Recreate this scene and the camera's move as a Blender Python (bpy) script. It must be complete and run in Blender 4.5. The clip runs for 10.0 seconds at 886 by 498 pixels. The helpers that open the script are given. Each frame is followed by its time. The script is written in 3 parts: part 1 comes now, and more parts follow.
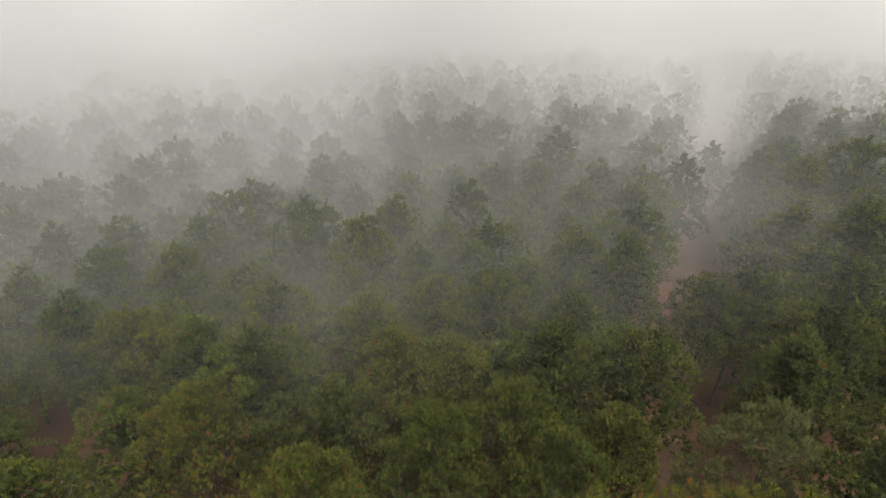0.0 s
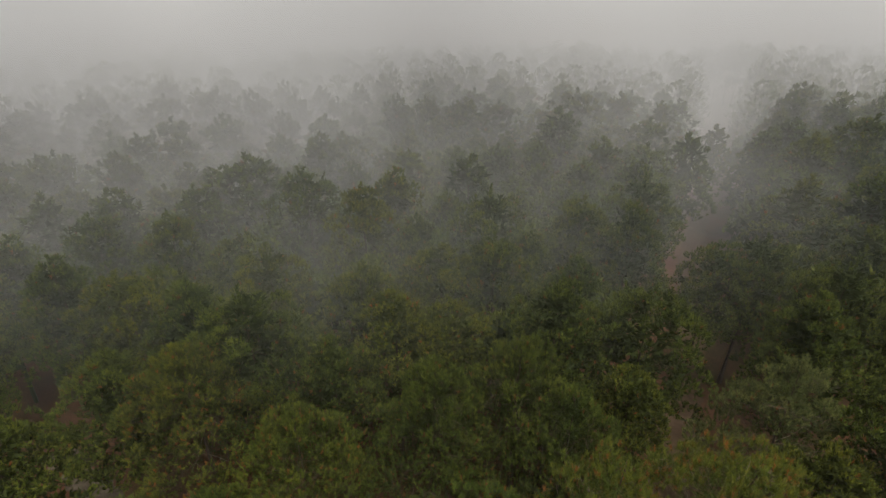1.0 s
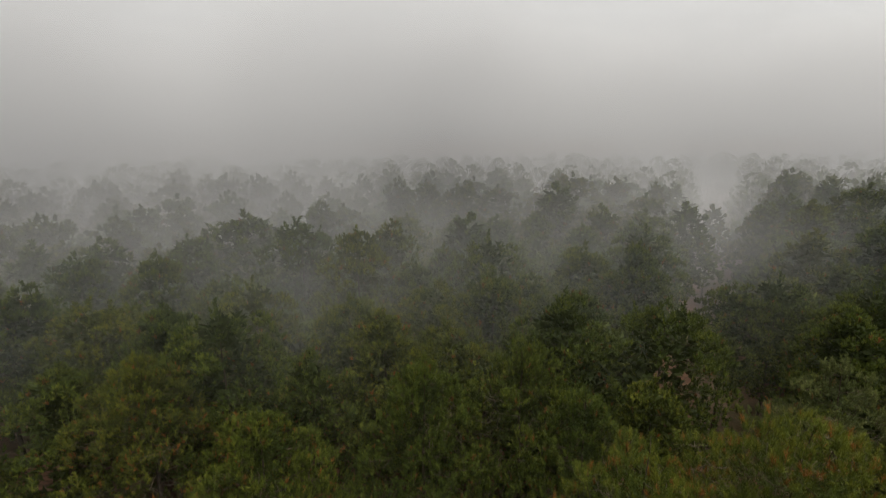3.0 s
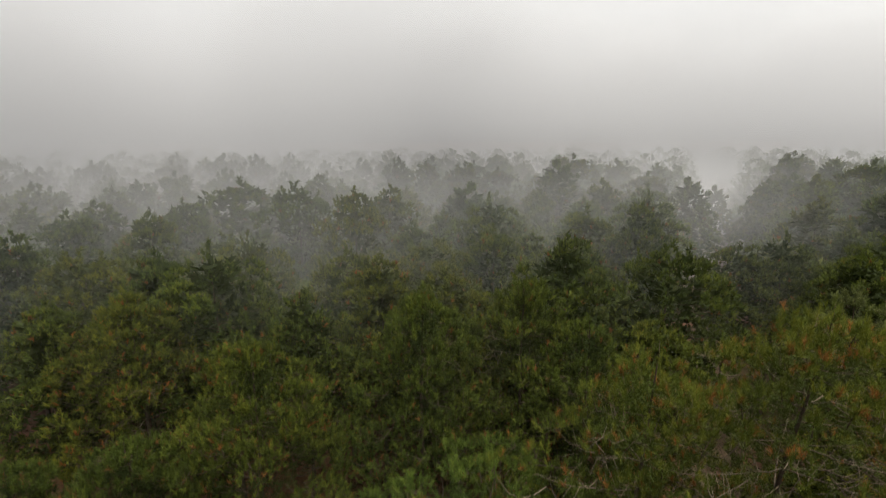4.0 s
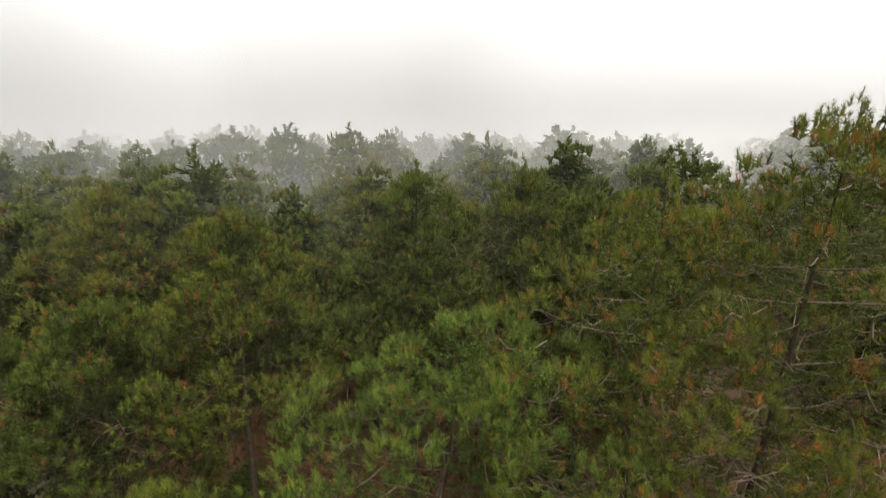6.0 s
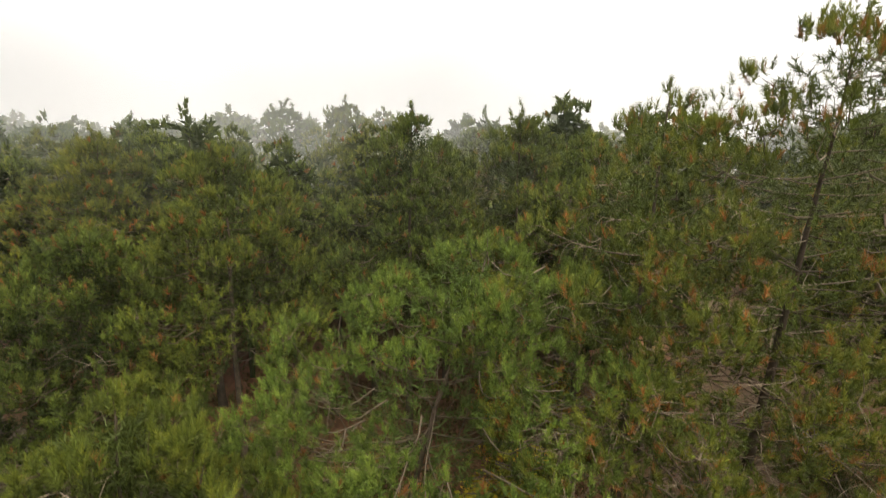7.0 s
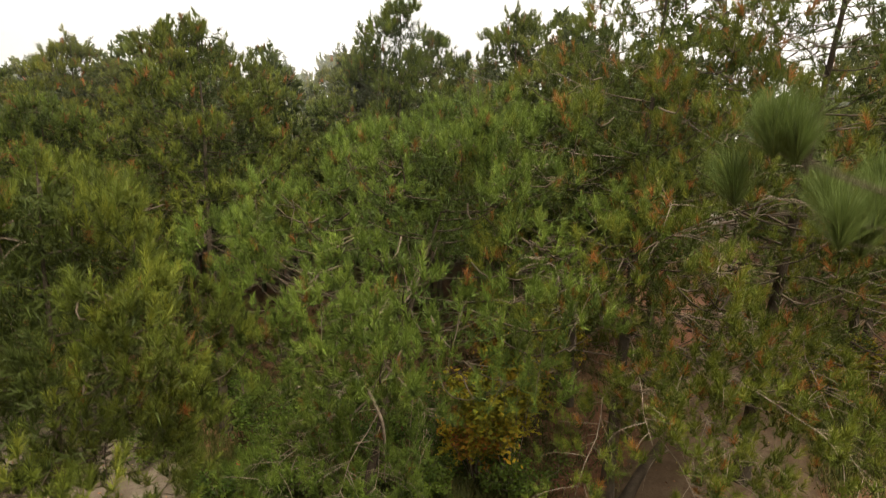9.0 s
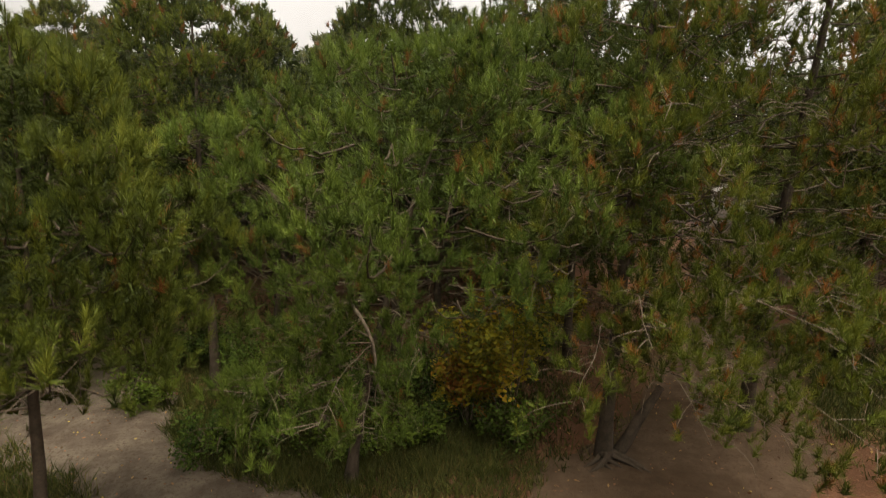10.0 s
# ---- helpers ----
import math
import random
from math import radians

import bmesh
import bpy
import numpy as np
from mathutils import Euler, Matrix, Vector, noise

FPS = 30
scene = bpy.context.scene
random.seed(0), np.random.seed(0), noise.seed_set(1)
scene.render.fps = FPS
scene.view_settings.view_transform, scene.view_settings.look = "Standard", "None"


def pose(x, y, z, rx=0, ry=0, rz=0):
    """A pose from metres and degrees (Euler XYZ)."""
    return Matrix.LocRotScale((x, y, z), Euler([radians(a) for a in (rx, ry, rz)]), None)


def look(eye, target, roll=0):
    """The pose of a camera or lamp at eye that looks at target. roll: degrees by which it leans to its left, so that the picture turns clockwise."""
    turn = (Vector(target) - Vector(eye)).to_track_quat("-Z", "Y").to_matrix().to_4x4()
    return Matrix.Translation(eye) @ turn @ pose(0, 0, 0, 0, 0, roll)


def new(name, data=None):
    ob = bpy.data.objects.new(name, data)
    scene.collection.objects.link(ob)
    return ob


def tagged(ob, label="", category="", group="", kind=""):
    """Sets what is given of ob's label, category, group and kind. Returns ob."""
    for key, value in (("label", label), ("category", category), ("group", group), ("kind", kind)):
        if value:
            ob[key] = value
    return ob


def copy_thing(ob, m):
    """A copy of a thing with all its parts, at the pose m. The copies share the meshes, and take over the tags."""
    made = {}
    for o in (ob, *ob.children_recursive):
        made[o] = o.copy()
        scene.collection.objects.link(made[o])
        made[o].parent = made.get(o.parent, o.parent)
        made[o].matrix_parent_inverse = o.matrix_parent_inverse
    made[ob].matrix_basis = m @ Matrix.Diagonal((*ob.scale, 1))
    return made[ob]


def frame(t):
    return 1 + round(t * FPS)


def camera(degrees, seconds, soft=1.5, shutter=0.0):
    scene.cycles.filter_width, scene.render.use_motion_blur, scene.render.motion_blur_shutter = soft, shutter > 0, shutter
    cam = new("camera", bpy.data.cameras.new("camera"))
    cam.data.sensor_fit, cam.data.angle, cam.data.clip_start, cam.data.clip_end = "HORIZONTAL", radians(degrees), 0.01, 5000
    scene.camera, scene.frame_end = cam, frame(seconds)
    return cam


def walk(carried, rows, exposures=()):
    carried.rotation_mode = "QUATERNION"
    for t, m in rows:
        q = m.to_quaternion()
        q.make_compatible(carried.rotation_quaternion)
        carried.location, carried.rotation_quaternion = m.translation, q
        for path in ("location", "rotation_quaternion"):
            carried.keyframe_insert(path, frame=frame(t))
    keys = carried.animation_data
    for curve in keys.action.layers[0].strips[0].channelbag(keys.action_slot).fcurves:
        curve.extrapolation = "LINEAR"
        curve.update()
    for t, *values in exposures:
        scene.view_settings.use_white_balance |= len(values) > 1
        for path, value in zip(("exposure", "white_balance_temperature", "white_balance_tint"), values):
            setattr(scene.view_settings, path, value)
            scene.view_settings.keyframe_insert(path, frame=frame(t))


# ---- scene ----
cam = camera(83.2, 10.0, soft=1.1, shutter=0.5)
METRES, EYE, TILT, LEAN, TURN = 20.0, 25.4, -27.5, 0.0, 0.0
SKY, SUN = 0.07, 1.5
EXPOSURES = [(0.0, 2.05, 6800, 9), (1.0, 1.55, 6750, 9), (2.0, 1.17, 6700, 9), (3.5, 1.6, 6700, 9), (4.5, 2.0, 6700, 9), (5.5, 2.4, 6750, 9), (7.0, 2.8, 6950, 9), (7.5, 3.0, 7050, 9), (8.0, 3.0, 7150, 9), (8.5, 2.95, 7200, 9), (9.0, 2.95, 7200, 10), (9.5, 2.85, 7150, 11), (10.0, 2.4, 7150, 11)]
ROWS = [
    (0.0, 0.0000, -0.0000, -0.0000, -0.00, -0.00, 0.00),
    (0.5, -0.0012, 0.0241, -0.0510, 0.01, 0.13, 0.03),
    (1.0, -0.0015, 0.0448, -0.1018, -0.01, 0.56, 0.06),
    (1.5, 0.0038, 0.0625, -0.1561, 0.20, 5.04, 0.08),
    (2.0, 0.0114, 0.0807, -0.2087, 0.43, 10.32, 0.11),
    (3.5, 0.0221, 0.1576, -0.3826, 0.53, 14.97, 0.11),
    (4.0, 0.0214, 0.1858, -0.4355, 0.47, 15.13, 0.01),
    (4.5, 0.0203, 0.2133, -0.4823, 0.39, 15.37, -0.01),
    (5.0, 0.0208, 0.2353, -0.5256, 0.39, 15.57, -0.04),
    (5.5, 0.0245, 0.2550, -0.5704, 0.38, 15.80, -0.11),
    (7.0, 0.0325, 0.3215, -0.6970, 0.20, 17.03, -0.13),
    (7.5, 0.0390, 0.3467, -0.7345, 0.24, 17.42, -0.11),
    (8.0, 0.0434, 0.3691, -0.7687, 0.29, 17.66, -0.11),
    (8.5, 0.0456, 0.3923, -0.8014, 0.38, 17.97, -0.11),
    (9.0, 0.0465, 0.4113, -0.8292, 0.41, 18.00, -0.08),
    (9.5, 0.0489, 0.4289, -0.8599, 0.38, 18.23, -0.10),
    (10.0, 0.0517, 0.4445, -0.8903, 0.36, 18.57, -0.15),
]
walk(cam, [(t, pose(0, 0, EYE, TILT, LEAN, TURN) @ pose(METRES * x, METRES * y, METRES * z, 90 + pitch, roll, yaw)) for t, x, y, z, yaw, pitch, roll in ROWS], EXPOSURES)

# ---- sky, sun and mist ----
world = bpy.data.worlds.new("overcast_sky")
scene.world = world
world.use_nodes = True
wn, wl = world.node_tree.nodes, world.node_tree.links
sky = wn.new("ShaderNodeTexSky")
sky.sky_type, sky.sun_disc = "NISHITA", False
sky.sun_elevation, sky.sun_rotation = radians(69), radians(142)
sky.air_density, sky.dust_density = 1.0, 4.0
pale = wn.new("ShaderNodeHueSaturation")
pale.inputs["Saturation"].default_value = 0.12
wl.new(sky.outputs["Color"], pale.inputs["Color"])
wl.new(pale.outputs["Color"], wn["Background"].inputs["Color"])
wn["Background"].inputs["Strength"].default_value = SKY

sun = new("sun", bpy.data.lights.new("sun", "SUN"))
sun.data.energy, sun.data.angle, sun.data.color = SUN, radians(45), (1.0, 0.97, 0.92)
sun.matrix_world = look((14, -18, 60), (0, 0, 0))


# ---- materials ----
def material(name):
    m = bpy.data.materials.new(name)
    m.use_nodes = True
    n, l = m.node_tree.nodes, m.node_tree.links
    return m, n, l, n["Principled BSDF"]


def ramp(n, l, fac, stops):
    r = n.new("ShaderNodeValToRGB")
    while len(r.color_ramp.elements) < len(stops):
        r.color_ramp.elements.new(0.5)
    for e, (p, c) in zip(r.color_ramp.elements, stops):
        e.position, e.color = p, (*c, 1)
    l.new(fac, r.inputs["Fac"])
    return r.outputs["Color"]


def noise_of(n, l, scale, detail=4.0, rough=0.6, coord="Object"):
    tc, tx = n.new("ShaderNodeTexCoord"), n.new("ShaderNodeTexNoise")
    tx.inputs["Scale"].default_value, tx.inputs["Detail"].default_value = scale, detail
    tx.inputs["Roughness"].default_value = rough
    l.new(tc.outputs[coord], tx.inputs["Vector"])
    return tx.outputs["Fac"]


def mixed(n, l, fac, a, b, how="MIX"):
    m = n.new("ShaderNodeMix")
    m.data_type, m.blend_type = "RGBA", how
    for value, k in ((fac, 0), (a, 6), (b, 7)):
        if isinstance(value, (int, float)):
            m.inputs[k].default_value = value
        elif isinstance(value, tuple):
            m.inputs[k].default_value = (*value, 1)
        else:
            l.new(value, m.inputs[k])
    return m.outputs[2]


def bumped(n, l, bsdf, height, strength, distance):
    b = n.new("ShaderNodeBump")
    b.inputs["Strength"].default_value, b.inputs["Distance"].default_value = strength, distance
    l.new(height, b.inputs["Height"])
    l.new(b.outputs["Normal"], bsdf.inputs["Normal"])


def leafy(name, stops, spread=0.5, gloss=0.65, through_light=0.25):
    """Foliage: the colour runs over the stops by each shoot's own tone and differs a little from plant to plant."""
    m, n, l, b = material(name)
    at = n.new("ShaderNodeAttribute")
    at.attribute_name = "tone"
    col = ramp(n, l, at.outputs["Fac"], stops)
    info = n.new("ShaderNodeObjectInfo")
    shift = ramp(n, l, info.outputs["Random"], [(0.0, (0.72, 0.80, 0.85)), (0.5, (1.0, 1.0, 1.0)), (1.0, (1.3, 1.12, 0.85))])
    col = mixed(n, l, spread, col, mixed(n, l, 1.0, col, shift, "MULTIPLY"))
    col = mixed(n, l, 1.0, col, (0.88, 0.88, 0.88), "MULTIPLY")
    l.new(col, b.inputs["Base Color"])
    b.inputs["Roughness"].default_value = gloss
    b.inputs["Specular IOR Level"].default_value = 0.12
    tr, mx = n.new("ShaderNodeBsdfTranslucent"), n.new("ShaderNodeMixShader")
    l.new(col, tr.inputs["Color"])
    mx.inputs[0].default_value = through_light
    l.new(b.outputs[0], mx.inputs[1])
    l.new(tr.outputs[0], mx.inputs[2])
    l.new(mx.outputs[0], n["Material Output"].inputs["Surface"])
    return m


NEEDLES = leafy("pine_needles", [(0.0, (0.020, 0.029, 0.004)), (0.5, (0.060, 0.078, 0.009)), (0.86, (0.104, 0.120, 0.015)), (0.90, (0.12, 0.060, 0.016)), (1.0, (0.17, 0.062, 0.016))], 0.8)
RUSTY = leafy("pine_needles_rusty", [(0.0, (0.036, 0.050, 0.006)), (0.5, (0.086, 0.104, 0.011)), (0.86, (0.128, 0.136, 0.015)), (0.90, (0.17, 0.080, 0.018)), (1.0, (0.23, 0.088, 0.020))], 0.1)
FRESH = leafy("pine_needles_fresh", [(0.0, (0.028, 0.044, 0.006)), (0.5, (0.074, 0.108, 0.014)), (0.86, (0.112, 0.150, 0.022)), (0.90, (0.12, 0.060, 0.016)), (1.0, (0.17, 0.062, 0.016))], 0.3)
YOUNG = leafy("young_pine_needles", [(0.0, (0.046, 0.068, 0.014)), (1.0, (0.088, 0.118, 0.028))], 0.0, 0.6, 0.3)
PALE = leafy("pine_needles_pale", [(0.0, (0.042, 0.052, 0.012)), (0.5, (0.092, 0.106, 0.028)), (0.86, (0.14, 0.15, 0.045)), (0.90, (0.12, 0.060, 0.016)), (1.0, (0.17, 0.062, 0.016))], 0.3)
SHRUB = leafy("shrub_leaves", [(0.0, (0.018, 0.036, 0.004)), (1.0, (0.060, 0.090, 0.008))], 0.6)
AUTUMN = leafy("autumn_leaves", [(0.0, (0.085, 0.096, 0.008)), (0.45, (0.22, 0.185, 0.011)), (0.75, (0.24, 0.125, 0.011)), (1.0, (0.17, 0.05, 0.009))], 0.3)
GRASS = leafy("grass_blades", [(0.0, (0.026, 0.034, 0.006)), (0.7, (0.050, 0.056, 0.010)), (1.0, (0.10, 0.08, 0.025))], 0.3)


def bark(name, dark, light, scale):
    m, n, l, b = material(name)
    big, fine = noise_of(n, l, scale, 6), noise_of(n, l, scale * 7, 4)
    col = ramp(n, l, big, [(0.3, dark), (0.7, light)])
    col = mixed(n, l, 0.5, col, ramp(n, l, fine, [(0.3, (0.5, 0.5, 0.5)), (0.7, (1.2, 1.2, 1.2))]), "MULTIPLY")
    l.new(col, b.inputs["Base Color"])
    b.inputs["Roughness"].default_value = 0.9
    b.inputs["Specular IOR Level"].default_value = 0.08
    bumped(n, l, b, fine, 0.6, 0.02)
    return m


BARK = bark("pine_bark", (0.022, 0.016, 0.010), (0.060, 0.044, 0.030), 5.0)
LIMB = bark("limb_bark", (0.026, 0.019, 0.012), (0.065, 0.048, 0.032), 6.0)
TWIG = bark("pale_twigs", (0.07, 0.052, 0.034), (0.16, 0.125, 0.088), 9.0)


def earth(name, stops, scale, fine_scale, relief, tint):
    m, n, l, b = material(name)
    big, mid, fine = noise_of(n, l, scale, 5), noise_of(n, l, scale * 6, 5), noise_of(n, l, fine_scale, 6, 0.7)
    col = ramp(n, l, big, stops)
    col = mixed(n, l, 0.6, col, ramp(n, l, mid, [(0.35, (0.6, 0.55, 0.5)), (0.65, (1.25, 1.25, 1.25))]), "MULTIPLY")
    col = mixed(n, l, ramp(n, l, fine, [(0.52, (0, 0, 0)), (0.62, (0.7, 0.7, 0.7))]), col, tint)
    l.new(col, b.inputs["Base Color"])
    b.inputs["Roughness"].default_value = 0.95
    b.inputs["Specular IOR Level"].default_value = 0.06
    bumped(n, l, b, fine, 0.8, relief)
    return m


FLOOR = earth("needle_litter", [(0.30, (0.030, 0.027, 0.010)), (0.48, (0.055, 0.027, 0.014)), (0.6, (0.080, 0.036, 0.019)), (0.75, (0.040, 0.035, 0.012))], 0.12, 14.0, 0.05, (0.10, 0.052, 0.027))
TRACK = earth("track_earth", [(0.3, (0.036, 0.022, 0.012)), (0.7, (0.074, 0.050, 0.031))], 0.5, 16.0, 0.04, (0.036, 0.019, 0.010))
SAND = earth("pale_sand", [(0.3, (0.045, 0.034, 0.024)), (0.7, (0.105, 0.086, 0.062))], 0.6, 18.0, 0.04, (0.036, 0.022, 0.012))

# ---- mist: one body of fine droplets, thicker aloft than between the trunks ----
MIST = bpy.data.materials.new("mist")
MIST.use_nodes = True
mn, ml = MIST.node_tree.nodes, MIST.node_tree.links
mn.remove(mn["Principled BSDF"])
drops = mn.new("ShaderNodeVolumeScatter")
drops.inputs["Color"].default_value = (0.99, 0.984, 0.955, 1)
drops.inputs["Anisotropy"].default_value = 0.0
place = mn.new("ShaderNodeNewGeometry")
axes = mn.new("ShaderNodeSeparateXYZ")
ml.new(place.outputs["Position"], axes.inputs[0])


def math_node(how, a, b):
    q = mn.new("ShaderNodeMath")
    q.operation = how
    for value, k in ((a, 0), (b, 1)):
        if isinstance(value, (int, float)):
            q.inputs[k].default_value = value
        else:
            ml.new(value, q.inputs[k])
    return q.outputs[0]


def ranged(value, a, b, low, high):
    q = mn.new("ShaderNodeMapRange")
    q.interpolation_type = "SMOOTHSTEP"
    for k, v in enumerate((a, b, low, high), 1):
        q.inputs[k].default_value = v
    ml.new(value, q.inputs[0])
    return q.outputs[0]


left = math_node("MULTIPLY", math_node("MAXIMUM", math_node("MULTIPLY", axes.outputs["X"], -1.0), 0.0), 0.85)
left = math_node("MULTIPLY", left, ranged(axes.outputs["Y"], 12.0, 28.0, 0.1, 1.0))
right = math_node("MULTIPLY", math_node("MAXIMUM", axes.outputs["X"], 0.0), 0.30)
deep = math_node("SUBTRACT", math_node("ADD", axes.outputs["Y"], left), right)
swirl = mn.new("ShaderNodeTexNoise")
swirl.inputs["Scale"].default_value, swirl.inputs["Detail"].default_value = 0.05, 2.0
ml.new(place.outputs["Position"], swirl.inputs["Vector"])
under = math_node("MULTIPLY", ranged(axes.outputs["Z"], 9.0, 13.0, 1.0, 0.02), ranged(deep, 10.0, 32.0, 0.02, 0.08))
low = math_node("MULTIPLY", math_node("ADD", ranged(deep, 20.0, 75.0, 0.0, 1.0), under), 0.60)
low = math_node("MULTIPLY", low, ranged(axes.outputs["Z"], 5.0, 11.5, 0.35, 1.0))
veil = math_node("ADD", ranged(deep, 4.0, 40.0, 0.015, 0.11), ranged(deep, 34.0, 80.0, 0.0, 0.42))
aloft = math_node("MULTIPLY", ranged(axes.outputs["Z"], 14.5, 22.0, 0.0, 1.0), veil)
crowns = math_node("MULTIPLY", math_node("MULTIPLY", ranged(axes.outputs["Z"], 6.5, 10.0, 0.0, 1.0), ranged(axes.outputs["Z"], 12.5, 15.0, 1.0, 0.0)), ranged(deep, 11.0, 27.0, 0.0, 0.12))
thick = math_node("ADD", math_node("ADD", low, aloft), crowns)
thick = math_node("MULTIPLY", thick, ranged(swirl.outputs["Fac"], 0.3, 0.7, 0.4, 1.6))
ml.new(math_node("MULTIPLY", thick, 0.043), drops.inputs["Density"])
MIST.cycles.volume_step_rate = 0.4
ml.new(drops.outputs[0], mn["Material Output"].inputs["Volume"])


# ---- mesh helpers ----
def mesh_of(name, verts, faces, mat, tone=None, smooth=False):
    """A mesh from an array of points and one or more arrays of faces (triangles or quads)."""
    me = bpy.data.meshes.new(name)
    verts = np.asarray(verts, np.float32)
    faces = [np.asarray(f, np.int32) for f in (faces if isinstance(faces, list) else [faces]) if len(f)]
    loops = np.concatenate([f.ravel() for f in faces])
    sizes = np.concatenate([np.full(len(f), f.shape[1], np.int32) for f in faces])
    me.vertices.add(len(verts))
    me.vertices.foreach_set("co", verts.ravel())
    me.loops.add(len(loops))
    me.loops.foreach_set("vertex_index", loops)
    me.polygons.add(len(sizes))
    me.polygons.foreach_set("loop_start", np.concatenate([[0], np.cumsum(sizes)[:-1]]).astype(np.int32))
    if smooth:
        me.polygons.foreach_set("use_smooth", np.ones(len(sizes), bool))
    if tone is not None:
        me.attributes.new("tone", "FLOAT", "FACE").data.foreach_set("value", np.asarray(tone, np.float32))
    me.update(calc_edges=True)
    me.materials.append(mat)
    return me


def part(name, me, parent, label=""):
    ob = new(name, me)
    ob.parent = parent
    return tagged(ob, label) if label else ob


def unit(v):
    return v / np.maximum(np.linalg.norm(v, axis=-1, keepdims=True), 1e-9)


def tubes(lines, sides):
    """Round tapered tubes along polylines; lines is a list of (points, radii)."""
    vs, fs, start = [], [], 0
    ring = np.arange(sides)
    for pts, rad in lines:
        pts, rad = np.asarray(pts, float), np.asarray(rad, float)
        d = unit(np.gradient(pts, axis=0))
        ref = np.where(np.abs(d[:, 2:3]) > 0.9, [[1.0, 0, 0]], [[0, 0, 1.0]])
        u = unit(np.cross(d, ref))
        w = np.cross(d, u)
        a = 2 * np.pi * ring / sides
        vs.append((pts[:, None] + rad[:, None, None] * (np.cos(a)[None, :, None] * u[:, None] + np.sin(a)[None, :, None] * w[:, None])).reshape(-1, 3))
        k = np.arange(len(pts) - 1)[:, None] * sides
        nxt = (ring + 1) % sides
        fs.append((start + np.stack([k + ring, k + nxt, k + sides + nxt, k + sides + ring], -1)).reshape(-1, 4))
        start += len(pts) * sides
    return np.concatenate(vs), np.concatenate(fs)


def brushes(rng, points, ways, tones, count, length, width, shoot, spread=72, core=0, core_size=0.2, core_wide=0.02, core_shade=0.15):
    """Needle brushes: count needles round a shoot at each point, one triangle a needle."""
    n = len(points)
    p, d = np.repeat(points, count, 0), np.repeat(ways, count, 0)
    u = rng.uniform(-0.6, 0.5, (n * count, 1))
    side = unit(np.cross(d, rng.normal(size=(n * count, 3))))
    ang = np.radians(rng.uniform(12, spread, (n * count, 1)) - 24 * u)
    way = unit(d * np.cos(ang) + side * np.sin(ang) + np.array([0, 0, 0.08]))
    base = p + d * u * shoot
    across = unit(np.cross(way, rng.normal(size=(n * count, 3)))) * width / 2
    tip = base + way * length * rng.uniform(0.75, 1.15, (n * count, 1))
    v = [np.stack([base - across, base + across, tip], 1).reshape(-1, 3)]
    t = [np.repeat(tones, count)]
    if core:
        # close-set needles round the shoot's base, toned darker to paint shade between tufts
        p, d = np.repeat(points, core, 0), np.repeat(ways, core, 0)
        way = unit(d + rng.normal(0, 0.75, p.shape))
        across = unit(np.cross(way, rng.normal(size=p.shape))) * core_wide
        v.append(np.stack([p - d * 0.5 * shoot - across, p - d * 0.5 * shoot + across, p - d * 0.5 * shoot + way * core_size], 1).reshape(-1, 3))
        t.append(np.repeat(np.where(tones > 0.88, 0.05, tones * core_shade), core))
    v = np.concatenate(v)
    return v, np.arange(len(v)).reshape(-1, 3), np.concatenate(t)


